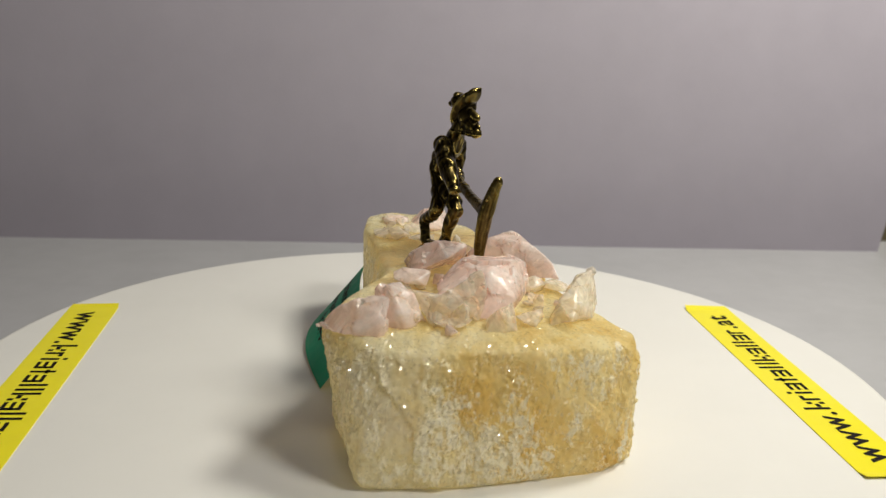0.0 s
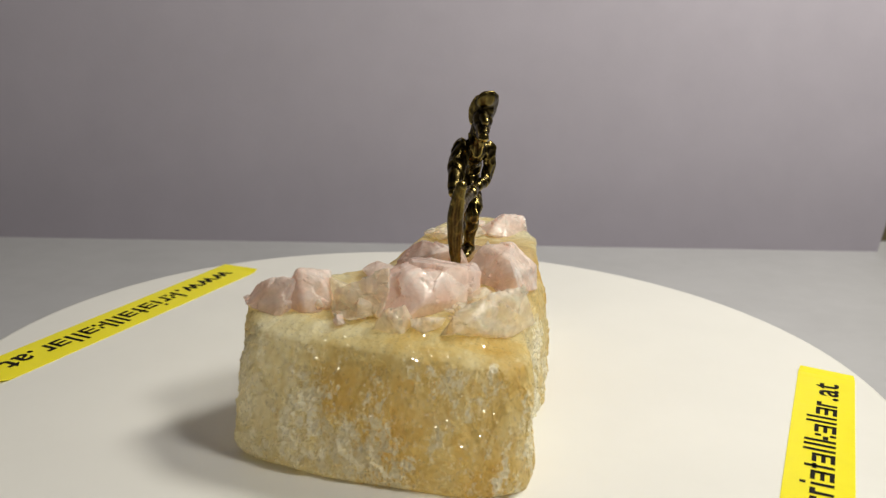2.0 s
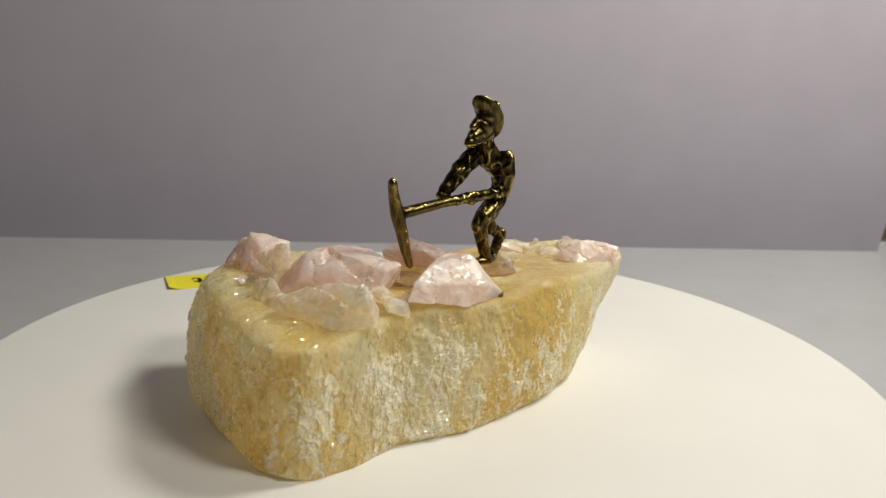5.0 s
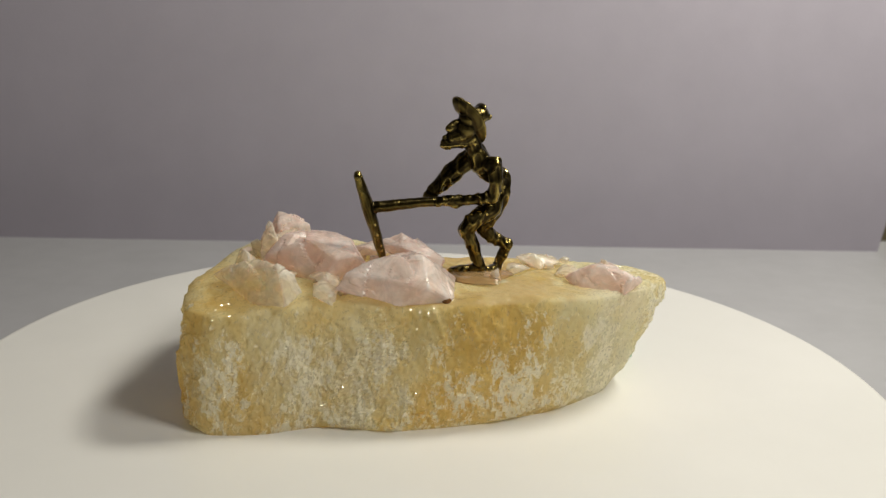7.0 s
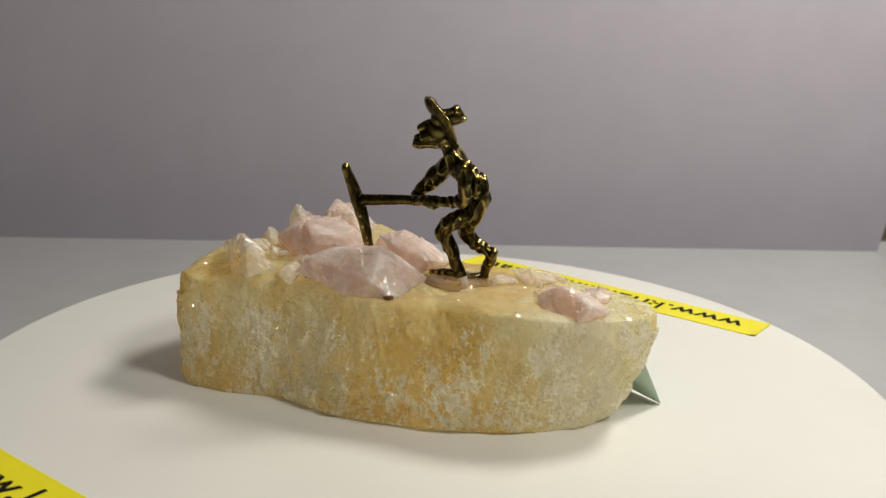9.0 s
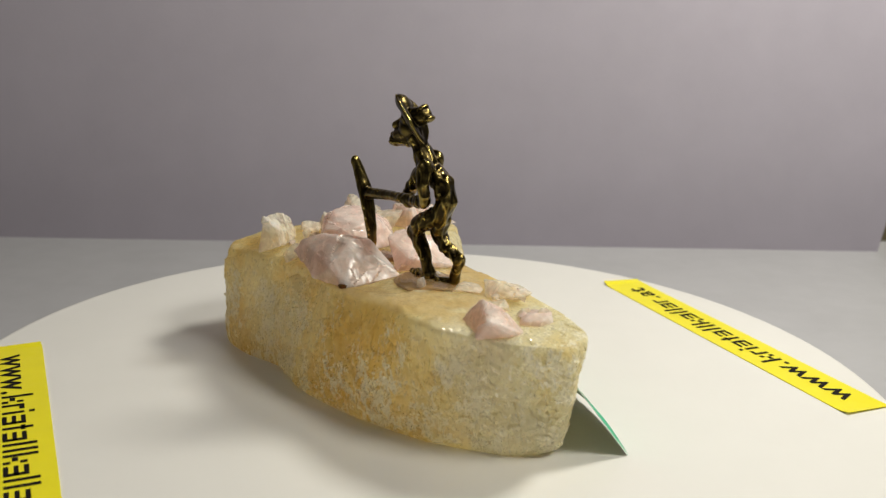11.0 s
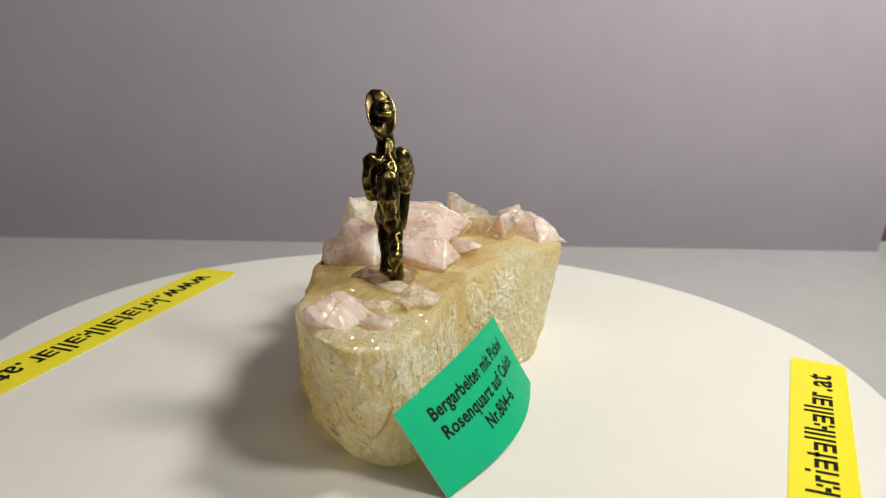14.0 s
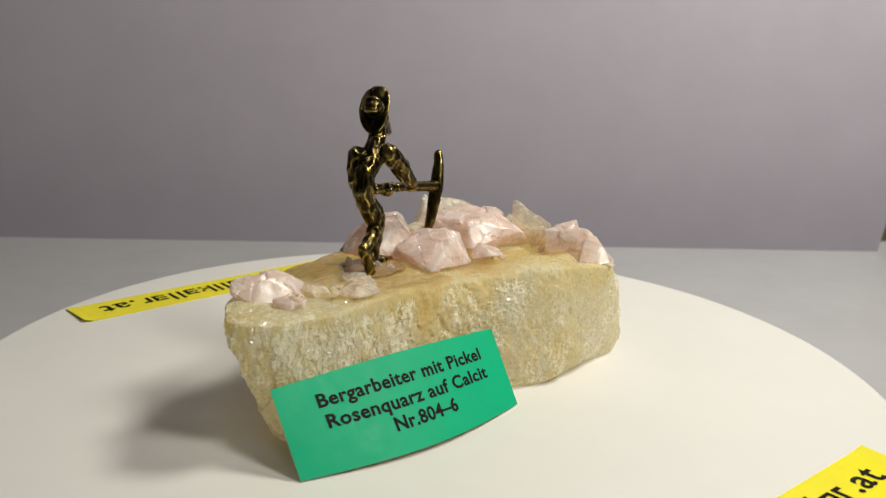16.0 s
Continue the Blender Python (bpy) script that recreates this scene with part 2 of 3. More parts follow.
for name, lo, hi in (("wall_west", (-2.1, -2.5, -0.765), (-2.0, 1.5, 2.1)), ("wall_east", (2.0, -2.5, -0.765), (2.1, 1.5, 2.1)),
                     ("wall_south", (-2.1, -2.6, -0.765), (2.1, -2.5, 2.1)), ("wall_north", (-2.1, 1.5, -0.765), (2.1, 1.6, 2.1))):
    tagged(mesh_ob(name, box(bmesh.new(), lo, hi), PLASTER, smooth=False), "plain white plaster wall of the room", "wall", kind="structure")

# ---------------------------------------------------------------- turntable
RADIUS = 0.125
turntable = tagged(new("turntable"), "round white electric turntable standing on the table", "turntable")
turntable.location = (0, 0, TABLE_Z)
base = part("base", lathe([(0, 0.0), (0.096, 0.0), (0.099, 0.001), (0.100, 0.003), (0.098, 0.009), (0.094, 0.0115), (0, 0.0115)], 96), WHITE, turntable)
z0 = -TABLE_Z
platter = part("platter", lathe([(0, z0 - 0.010), (0.118, z0 - 0.010), (0.1225, z0 - 0.008), (0.1246, z0 - 0.004), (RADIUS, z0 - 0.0018), (0.1247, z0 - 0.0007),
                                 (0.1240, z0 - 0.00015), (0.1230, z0), (0.06, z0), (0, z0)], 200), WHITE, turntable)
for poly in platter.data.polygons:
    poly.use_smooth = abs(poly.normal.z) < 0.999

# ---------------------------------------------------------------- lettering


def letters(text, width, height, bold=0.017):
    """Flat letters as vertex list and faces, scaled so the text is width by height (ascenders), from (0, 0)."""
    curve = bpy.data.curves.new("letters", "FONT")
    curve.body, curve.size, curve.resolution_u = text, 1.0, 3
    curve.space_character, curve.offset = 1.06, bold
    ob = bpy.data.objects.new("letters", curve)
    scene.collection.objects.link(ob)
    bpy.context.view_layer.update()
    ev = ob.evaluated_get(bpy.context.evaluated_depsgraph_get())
    me = ev.to_mesh()
    verts = [v.co.copy() for v in me.vertices]
    faces = [tuple(p.vertices) for p in me.polygons]
    ev.to_mesh_clear()
    bpy.data.objects.remove(ob)
    bpy.data.curves.remove(curve)
    x0, x1 = min(v.x for v in verts), max(v.x for v in verts)
    return [((v.x - x0) / (x1 - x0) * width, v.y * height / 0.72) for v in verts], faces


def bar(x0, y0, x1, y1):
    return [(x0, y0), (x1, y0), (x1, y1), (x0, y1)], [(0, 1, 2, 3)]


def glyph_bars(x, w, kind, h):
    """One illegible character as plain bars: t tall, m middling, b boxed."""
    s = 0.17 * h
    if kind == "t":
        return [bar(x + w / 2 - s / 2, 0, x + w / 2 + s / 2, h)]
    if kind == "k":
        return [bar(x, 0, x + s, h), bar(x + s * 1.2, 0.25 * h, x + w * 0.75, 0.42 * h), bar(x + w - s, 0, x + w, 0.2 * h), bar(x + w - s, 0.48 * h, x + w, 0.68 * h)]
    if kind == "r":
        return [bar(x, 0, x + s, 0.7 * h), bar(x + s, 0.54 * h, x + w, 0.7 * h)]
    if kind == "i":
        return [bar(x + w / 2 - s / 2, 0, x + w / 2 + s / 2, 0.68 * h), bar(x + w / 2 - s / 2, 0.83 * h, x + w / 2 + s / 2, h)]
    if kind == "f":
        return [bar(x + w / 2 - s / 2, 0, x + w / 2 + s / 2, 0.92 * h), bar(x, 0.55 * h, x + w, 0.68 * h)]
    return [bar(x, 0, x + w, 0.14 * h), bar(x, 0.29 * h, x + w, 0.42 * h), bar(x, 0.57 * h, x + w, 0.71 * h), bar(x + w - s, 0.1 * h, x + w, 0.6 * h)]


def flat_mesh(bm, verts, faces, place):
    vs = [bm.verts.new(place(x, y)) for x, y in verts]
    for f in faces:
        try:
            bm.faces.new([vs[i] for i in f])
        except ValueError:
            pass


def yellow_tape(inner_www, inner_at):
    """A strip of lettered tape on the platter. inner_www, inner_at: ends of its inner edge in mm."""
    a, b = Vector((*inner_www, 0)) * MM, Vector((*inner_at, 0)) * MM
    d = (b - a).normalized()
    up = Vector((-d.y, d.x, 0))
    length, wide = (b - a).length, 0.0150
    corner = a - up * wide
    mid = (a + b) / 2 - up * wide / 2
    m = Matrix.Translation(mid)
    tape = tagged(new("yellow_tape"), "yellow label tape with black web address on the platter", "tape", "tapes on the platter")
    tape.matrix_world = m
    back = m.inverted()

    def place(z):
        return lambda x, y: back @ (corner + d * x + up * y + Vector((0, 0, z)))

    bm = bmesh.new()
    n = 40
    rows = []
    for z in (0.00004, 0.00022):
        row = []
        for i in range(n + 1):
            lift = 0.0006 * max(0, 1 - i / 1.6) ** 2 + 0.0009 * max(0, 1 - (n - i) / 1.6) ** 2
            cut = 0.0004 if i in (0, n) else 0.0
            row.append([bm.verts.new(place(z + lift * (0.4 if y < 0.5 else 1.0))(length * i / n, cut + (wide - 2 * cut) * y)) for y in (0, 1)])
        rows.append(row)
    lo, hi = rows
    for i in range(n):
        bm.faces.new((hi[i][0], hi[i + 1][0], hi[i + 1][1], hi[i][1]))
        bm.faces.new((lo[i][1], lo[i + 1][1], lo[i + 1][0], lo[i][0]))
        for k in (0, 1):
            bm.faces.new((lo[i][k], lo[i + 1][k], hi[i + 1][k], hi[i][k]))
    for i in (0, n):
        bm.faces.new((lo[i][0], lo[i][1], hi[i][1], hi[i][0]))
    bmesh.ops.recalc_face_normals(bm, faces=bm.faces)
    part("strip", bm, YELLOW, tape, "glossy yellow tape strip", smooth=False)

    x0, x1, y0, h = 0.060 * length, 0.925 * length, 0.0043, 0.0072
    span = x1 - x0
    bm = bmesh.new()
    v, f = letters("www.", span * 0.268, h)
    flat_mesh(bm, [(x0 + x, y0 + y) for x, y in v], f, place(0.0003))
    v, f = letters(".at", span * 0.118, h)
    flat_mesh(bm, [(x1 - span * 0.118 + x, y0 + y) for x, y in v], f, place(0.0003))
    kinds = "k r i b f b t t k b t t b r".split()
    widths = {"k": 0.9, "r": 0.58, "i": 0.36, "b": 0.9, "f": 0.5, "t": 0.36}
    room = span * 0.590
    unit = room / sum(widths[c] + 0.2 for c in kinds)
    x = x0 + span * 0.283
    for c in kinds:
        for v, f in glyph_bars(x, widths[c] * unit, c, h):
            flat_mesh(bm, [(px, y0 + py) for px, py in v], f, place(0.0003))
        x += (widths[c] + 0.2) * unit
    bmesh.ops.recalc_face_normals(bm, faces=bm.faces)
    part("lettering", bm, INK, tape, "black printed lettering", smooth=False)
    return tape


tape_a = yellow_tape((99.1, -49.4), (87.4, 64.9))
tape_b = yellow_tape((-98.4, 50.0), (-88.9, -64.4))

# ---------------------------------------------------------------- the specimen: calcite with quartz chips
specimen = tagged(new("mineral_specimen"), "honey calcite block with glued rose quartz chips", "mineral")

# outline of the foot and of the upper rim, corner by corner, in mm
FOOT = [(-12.8, -60.1), (8.0, -59.3), (25.3, -54.9), (40.7, -50.1), (48.6, -40.7), (44.9, -28.4), (37.7, -17.0), (34.6, 1.3), (24.5, 20.3), (10.9, 37.0), (-5.0, 48.3),
        (-15.3, 49.1), (-19.6, 41.7), (-18.1, 19.2), (-16.9, -6.0), (-21.0, -26.7), (-15.8, -45.9)]
WAIST = [(-12.3, -61.2), (9.0, -58.5), (26.7, -54.5), (43.2, -49.4), (47.8, -39.6), (41.5, -26.1), (35.6, -14.8), (32.3, 5.2), (23.3, 25.3), (11.6, 41.0), (-2.9, 52.4),
         (-14.1, 57.4), (-19.4, 48.8), (-18.7, 28.6), (-14.8, -3.9), (-21.1, -29.1), (-19.8, -45.9)]
RIM = [(-9.3, -55.6), (10.0, -55.1), (27.9, -53.7), (44.0, -46.9), (46.7, -38.4), (38.4, -23.9), (32.5, -12.1), (28.3, 8.7), (19.4, 25.3), (12.2, 44.0), (-1.1, 57.5),
       (-11.5, 61.2), (-18.9, 54.4), (-19.4, 37.8), (-11.3, -2.2), (-19.4, -30.1), (-22.8, -44.6)]


def smooth_loop(points, per=52, tight=0.6):
    """A closed loop through the corners, rounded a little."""
    n, out = len(points), []
    for i in range(n):
        p0, p1, p2, p3 = (Vector(points[(i + k) % n]) for k in (-1, 0, 1, 2))
        m1, m2 = (p2 - p0) * 0.5 * tight, (p3 - p1) * 0.5 * tight
        for j in range(per):
            t = j / per
            h = (2 * t ** 3 - 3 * t ** 2 + 1, t ** 3 - 2 * t ** 2 + t, -2 * t ** 3 + 3 * t ** 2, t ** 3 - t ** 2)
            out.append(p1 * h[0] + m1 * h[1] + p2 * h[2] + m2 * h[3])
    return out


def top_height(x, y):
    """Height of the broken upper face, in mm."""
    z = 31.6 + 0.9 * noise.noise(Vector((x, y, 3)) * 0.05)
    z += -1.6 * max(0.0, min(1.0, (-44 - y) / 12)) ** 1.5
    z += -2.2 * max(0.0, min(1.0, (x - 30) / 14))
    return z


def step(v, lo, hi):
    t = max(0.0, min(1.0, (v - lo) / (hi - lo)))
    return t * t * (3 - 2 * t)


def stone_zones(v):
    """How frosted, how pale and how resin-covered the stone is at a place, each 0 to 1."""
    x, y, z = v
    tall = Vector((x, y, z * 0.5))
    patch = fractal(tall * 0.12 + Vector((5, 2, 9)), 4, 0.65)
    ragged = fractal(tall * 0.33 + Vector((1, 7, 4)), 3, 0.6)
    front, long_side = step(-y, 42, 52), step(x + (y + 10) * 0.45, 18, 30)
    label_side, tail = step(-x, 4, 14) * (1 - step(y, 38, 46)), step(y, 34, 50)
    low = 1 - step(z, 6, 25)
    frost = 0.37 + 0.62 * patch + 0.34 * ragged + 0.12 * low
    frost += 0.16 * front * (step(x, -12, -2) - 1.7 * step(x, 22, 34)) * (1 - step(z, 20, 27))
    frost += long_side * (0.12 * low - 0.12 * step(z, 20, 26)) + 0.30 * math.exp(-((y + 4) / 6) ** 2) * long_side
    frost += 0.30 * tail * step(z, 10, 24) + 0.14 * label_side
    tone = 0.50 - 0.44 * fractal(tall * 0.05 + Vector((3, 3, 1)), 3, 0.5) + 0.10 * ragged
    # label side paler, long side more amber: partly the lamps' glow set into tone
    tone += 0.34 * tail + 0.26 * label_side * (1 - step(z, 20, 28)) + 0.20 * front * (1 - step(x, -2, 14))
    tone -= 0.16 * front * step(x, 20, 36) * low + 0.22 * long_side * (1 - tail)
    flat = step(z, 30.0, 31.0)
    middle = 1 - step(math.hypot((x - 6) / 0.75, y - 6), 24, 42)
    resin = flat * middle * step(0.62 + 0.5 * fractal(Vector((x, y, 0)) * 0.09, 3), 0.4, 0.6)
    frost *= 1 - 0.75 * step(z, 28.0, 30.5) * (1 - 0.6 * tail)
    return [max(0.0, min(1.0, c)) for c in (frost, tone, resin)]


def crystal(v, sizes):
    """Relief of broken crystal: every cell is a small plane that leans its own way."""
    out = 0.0
    for size, slope in sizes:
        p = v * size
        near = noise.voronoi(p)[1][0]
        lean = noise.cell_vector(near * 37.7) - Vector((0.5, 0.5, 0.5))
        out += lean.dot(p - near) * slope / size
    return out


def calcite_block():
    foot, waist, rim = smooth_loop(FOOT), smooth_loop(WAIST), smooth_loop(RIM)
    n, levels, rings = len(foot), 100, 48
    cf, cr = Vector((8, -8)), Vector((5, 2))
    bm = bmesh.new()
    grid = []
    for k in range(8):
        s = k / 8
        grid.append([(cf.lerp(p, s), 0.35 * (1 - s)) for p in foot])
    for k in range(levels + 1):
        s = k / levels
        row = []
        for p, w, q in zip(foot, waist, rim):
            c = p * (2 * (s - 0.5) * (s - 1)) - w * (4 * s * (s - 1)) + q * (2 * s * (s - 0.5))
            zt = top_height(q.x, q.y) - 0.5
            tuck = 1.3 * max(0, 1 - s / 0.10) ** 2 + 0.6 * max(0, (s - 0.96) / 0.04) ** 2
            out = (c - cf).normalized()
            row.append((c - out * tuck, zt * s))
        grid.append(row)
    for k in range(1, rings):
        s = (k / rings) ** 0.9
        row = []
        for q in rim:
            q = q - (q - cf).normalized() * 0.6
            c = q.lerp(cr, s)
            edge = 0.5 * max(0.0, 1 - s / 0.05)
            row.append((c, top_height(c.x, c.y) - edge))
        grid.append(row)
    verts = [[Vector((c.x, c.y, z)) for c, z in row] for row in grid]
    zones = [[stone_zones(v) for v in row] for row in verts]
    pole_lo, pole_hi = Vector((cf.x, cf.y, 0.4)), Vector((cr.x, cr.y, top_height(*cr)))
    # broken, grainy relief, rougher in the frosted zones, stronger on the sides than on the glued upper face
    first, last = 8, 8 + levels
    for r, row in enumerate(verts):
        if r <= first:
            continue
        for i, v in enumerate(row):
            out = Vector((v.x - cf.x, v.y - cf.y, 0)).normalized()
            frost = zones[r][i][0]
            f = fractal(v * 0.10, 4, 0.55)
            if r <= last:
                long = Vector((v.x, v.y, v.z * 0.6))
                shape = crystal(long, ((0.085, 0.12), (0.22, 0.24), (0.5, 0.28 + 0.4 * frost), (1.0, 0.15 + 0.5 * frost)))
                fine = noise.noise(v * 0.9) * 0.22 + noise.noise(v * 1.9) * 0.26 * frost
                grow = min(1.0, (r - first) / 6)
                calm = 1.0 - 0.6 * step(v.z, 27.0, 31.0)
                v += out * ((f * 0.8 + (max(-2.4, min(2.4, shape)) + fine) * calm) * grow)
            else:
                v.z += f * 0.5 + noise.noise(v * 0.5) * 0.2 + crystal(v, ((0.2, 0.14),)) * (1 - zones[r][i][2])
            v.z = max(v.z, 0.0)
    made = [[bm.verts.new(v * MM) for v in row] for row in verts[1:]]
    lo, hi = bm.verts.new(pole_lo * MM), bm.verts.new(pole_hi * MM)
    for a, b in zip(made, made[1:]):
        for i in range(n):
            j = (i + 1) % n
            bm.faces.new((a[i], a[j], b[j], b[i]))
    for i in range(n):
        j = (i + 1) % n
        bm.faces.new((made[0][j], made[0][i], lo))
        bm.faces.new((made[-1][i], made[-1][j], hi))
    bmesh.ops.recalc_face_normals(bm, faces=bm.faces)
    values = [z for row in zones[1:] for z in row] + [[0.3, 0.5, 0.0], [0.1, 0.4, 1.0]]
    return bm, values


bm, values = calcite_block()
block = part("calcite_block", bm, CALCITE, specimen, "cream and honey calcite with frosted white patches")
for i, name in enumerate(("frost", "tone", "resin")):
    layer = block.data.attributes.new(name, "FLOAT", "POINT")
    layer.data.foreach_set("value", [z[i] for z in values])
# the frosted zones break in sharp little faces, the clear ones are worn smooth
for poly in block.data.polygons:
    poly.use_smooth = values[poly.vertices[0]][0] < 0.36


def chip(corners, seed, material, label="", rough=1.0):
    """One broken quartz chip: the solid between its corners (in mm), with conchoidal, chipped faces and ragged edges."""
    mid = sum((Vector(c) for c in corners), Vector()) / len(corners)
    bm = bmesh.new()
    for c in corners:
        bm.verts.new(Vector(c) - mid)
    hull = bmesh.ops.convex_hull(bm, input=bm.verts)
    bmesh.ops.delete(bm, geom=[g for g in hull["geom_interior"] if isinstance(g, bmesh.types.BMVert)], context="VERTS")
    wide = max((a.co - b.co).length for a in bm.verts for b in bm.verts)
    bmesh.ops.bevel(bm, geom=list(bm.edges), offset=min(0.3, 0.02 * wide), segments=1, affect="EDGES", clamp_overlap=True)
    bmesh.ops.triangulate(bm, faces=bm.faces)
    for _ in range(6):
        long = [e for e in bm.edges if e.calc_length() > (0.75 if wide > 9 else 0.55)]
        if not long:
            break
        bmesh.ops.subdivide_edges(bm, edges=long, cuts=1)
        bmesh.ops.triangulate(bm, faces=[f for f in bm.faces if len(f.verts) > 3])
    off = Vector((seed * 3.1, seed * 1.7, seed * 0.9))
    bm.normal_update()
    amp = rough * min(1.0, wide / 14)
    for v in bm.verts:
        p = v.co + off
        push = crystal(p, ((0.10, 0.17), (0.26, 0.15), (0.62, 0.09))) * amp + 0.04 * noise.noise(p * 1.1)
        v.co += v.normal * max(-1.6, min(1.3, push))
    bm.normal_update()
    for e in bm.edges:
        e.smooth = e.calc_face_angle(0) < 0.42
    for v in bm.verts:
        v.co *= MM
    ob = part("quartz_chip", bm, material, specimen, label)
    ob.location = mid * MM
    return ob


def flake(at, size, turn, seed, material, label=""):
    """A small thin chip from its size and lie."""
    rnd = random.Random(seed)
    m = pose(*at, *turn)
    corners = []
    for i in range(9):
        a = 2 * math.pi * (i + rnd.uniform(-0.3, 0.3)) / 9
        s = rnd.uniform(0.75, 1.0)
        corners.append(m @ Vector((s * math.cos(a) * size[0] / 2, s * math.sin(a) * size[1] / 2, rnd.uniform(-0.5, 0.5) * size[2])))
    corners.append(m @ Vector((rnd.uniform(-0.2, 0.2) * size[0], rnd.uniform(-0.2, 0.2) * size[1], size[2] * 0.55)))
    return chip(corners, seed, material, label, 0.8)


# the large chips, by their corners
chip([(24, -17, 38.5), (21, -13, 39), (25, -20, 32), (20, -37, 36), (17, -41, 32), (5, -41, 32), (2, -33, 36.5), (8, -19, 40), (3, -17, 33), (14, -11, 33), (14, -34, 40.5), (20, -25, 41.5), (9, -28, 41)], 11, ROSE, "large rose pink quartz chip", 0.8)
chip([(33, -14.5, 33.5), (31, 1, 30.5), (25, 12, 31), (10, 10, 32.5), (12, -6, 32), (22, 4, 41), (16, 0, 40), (31, -12.5, 37.5), (27, -8, 40), (28, 7, 35)], 5, PALE, "broad pale pink leaf-shaped quartz chip", 0.7)
chip([(27, -43, 31.5), (32, -46, 34), (39, -31, 30), (41, -23, 31), (35, -21, 33), (28, -36, 31), (34, -33, 40), (39, -26, 40.5), (35.5, -23, 37.5), (29, -41, 36)], 8, ICE, "clear cream pointed quartz chip", 0.9)
chip([(-24, -45, 31), (-20, -50, 31), (-9, -51, 31), (-8, -40, 31), (-18, -37, 31), (-12, -46, 38.5), (-19, -45, 35.5), (-8, -46, 38)], 21, PALE, "pink broken quartz chip at the block's corner")
chip([(-11, -47, 32), (-4, -48, 32), (0, -42, 32), (-8, -34, 32), (-8.5, -45, 41), (-6, -35, 38.5), (-3, -43, 38), (-11, -41, 38.5)], 22, PALE, "pink pointed quartz chip")
chip([(2, -46, 31), (7, -42, 31), (0, -36, 31), (-5, -38, 38), (2, -42, 37), (5, -38, 36)], 24, ICE, "frosted quartz chip")
chip([(12, -39, 43), (13.5, -41, 38), (1, -44.5, 37.5), (0, -43, 33), (12, -42, 32), (10, -37, 36)], 16, ICE, "upright clear quartz splinter")
chip([(13, -47, 31), (20, -46, 31), (20, -40, 31), (13, -41, 32), (15, -46, 36), (18.5, -43, 37)], 4, ICE, "small frosted white quartz chip")
chip([(10, 5, 32), (-5, -11, 32), (-6, 3, 32), (5, -14, 38), (10, -4, 39), (2, -7, 41), (-3, -5, 38), (7, 6, 36)], 33, ROSE, "pink quartz chip beside the pick")
chip([(0, 55, 33.5), (6, 51, 31), (5, 40, 31), (0, 36, 32.5), (-6, 40, 31), (-6, 52, 31), (1.5, 43, 37), (4, 53, 35.5), (0, 48, 36.8)], 40, ROSE, "pink quartz chip near the block's tail")
chip([(-7, 22, 34.5), (-15.5, 24.5, 33), (-16.5, 31, 33), (-11, 34, 33), (-5, 29, 32), (-10, 25, 31), (-12, 31, 31), (-9, 27, 35)], 7, ICE, "thin frosted quartz flake", 0.7)

for at, size, turn, seed, material in (
        ((25, -19, 33.2), (11, 9, 5), (0, 8, 40), 9, ICE), ((-4.5, 36, 32.3), (9, 7, 3), (0, 0, 0), 12, ICE), ((-10.6, 46, 32.2), (10, 8, 3.2), (4, 0, 30), 13, PALE),
        ((-4, -17, 33.6), (11, 12, 4.5), (0, -14, 10), 14, PALE), ((32, -17, 32.4), (10, 7, 3), (0, 12, 20), 15, ICE), ((6, -45, 32.0), (9, 6, 3.4), (0, 0, 0), 23, ICE),
        ((23, -41, 32.3), (9, 7, 4.4), (0, 0, 50), 25, ICE), ((-2, 24, 32.4), (9, 7, 2.6), (0, 0, 20), 27, ICE), ((8, -43, 34.4), (7, 5, 5), (30, 0, 60), 28, ICE)):
    flake(at, size, turn, seed, material)

# splinters scattered in the resin between the chips
rnd = random.Random(77)
for cx, cy, spread, count in ((2, -42, 7, 7), (24, -30, 7, 6), (-8, 32, 6, 5), (0, -16, 6, 4), (6, 14, 6, 3), (-6, 44, 5, 3), (26, -12, 4, 3)):
    for _ in range(count):
        x, y = cx + rnd.gauss(0, spread * 0.6), cy + rnd.gauss(0, spread * 0.6)
        size = (rnd.uniform(2.5, 5.5), rnd.uniform(2.0, 4.0), rnd.uniform(1.6, 4.0))
        flake((x, y, top_height(x, y) + size[2] * 0.3), size, (rnd.uniform(-25, 25), rnd.uniform(-25, 25), rnd.uniform(0, 360)), rnd.randrange(999), ICE if rnd.random() < 0.7 else PALE)


def puddle(at, size, material, label):
    bm = bmesh.new()
    bmesh.ops.create_icosphere(bm, subdivisions=4, radius=1.0)
    for v in bm.verts:
        r = 1 + 0.22 * noise.noise(v.co * 1.8 + Vector(at))
        v.co = Vector((v.co.x * r * size[0] / 2, v.co.y * r * size[1] / 2, v.co.z * size[2] / 2 * (1 + 0.3 * noise.noise(v.co * 3)))) * MM
    ob = part("glue", bm, material, specimen, label)
    ob.location = Vector(at) * MM


puddle((5.0, 14.5, 32.2), (15, 17, 2.2), GLUE, "glossy dried glue round the figure's feet")
puddle((12, -9, 32.4), (12, 12, 1.8), GLUE, "glossy dried glue")
puddle((24.8, 10.0, 31.2), (3.0, 4.0, 2.2), BUBBLE, "small brown bead of glue")

# ---------------------------------------------------------------- bronze figurine


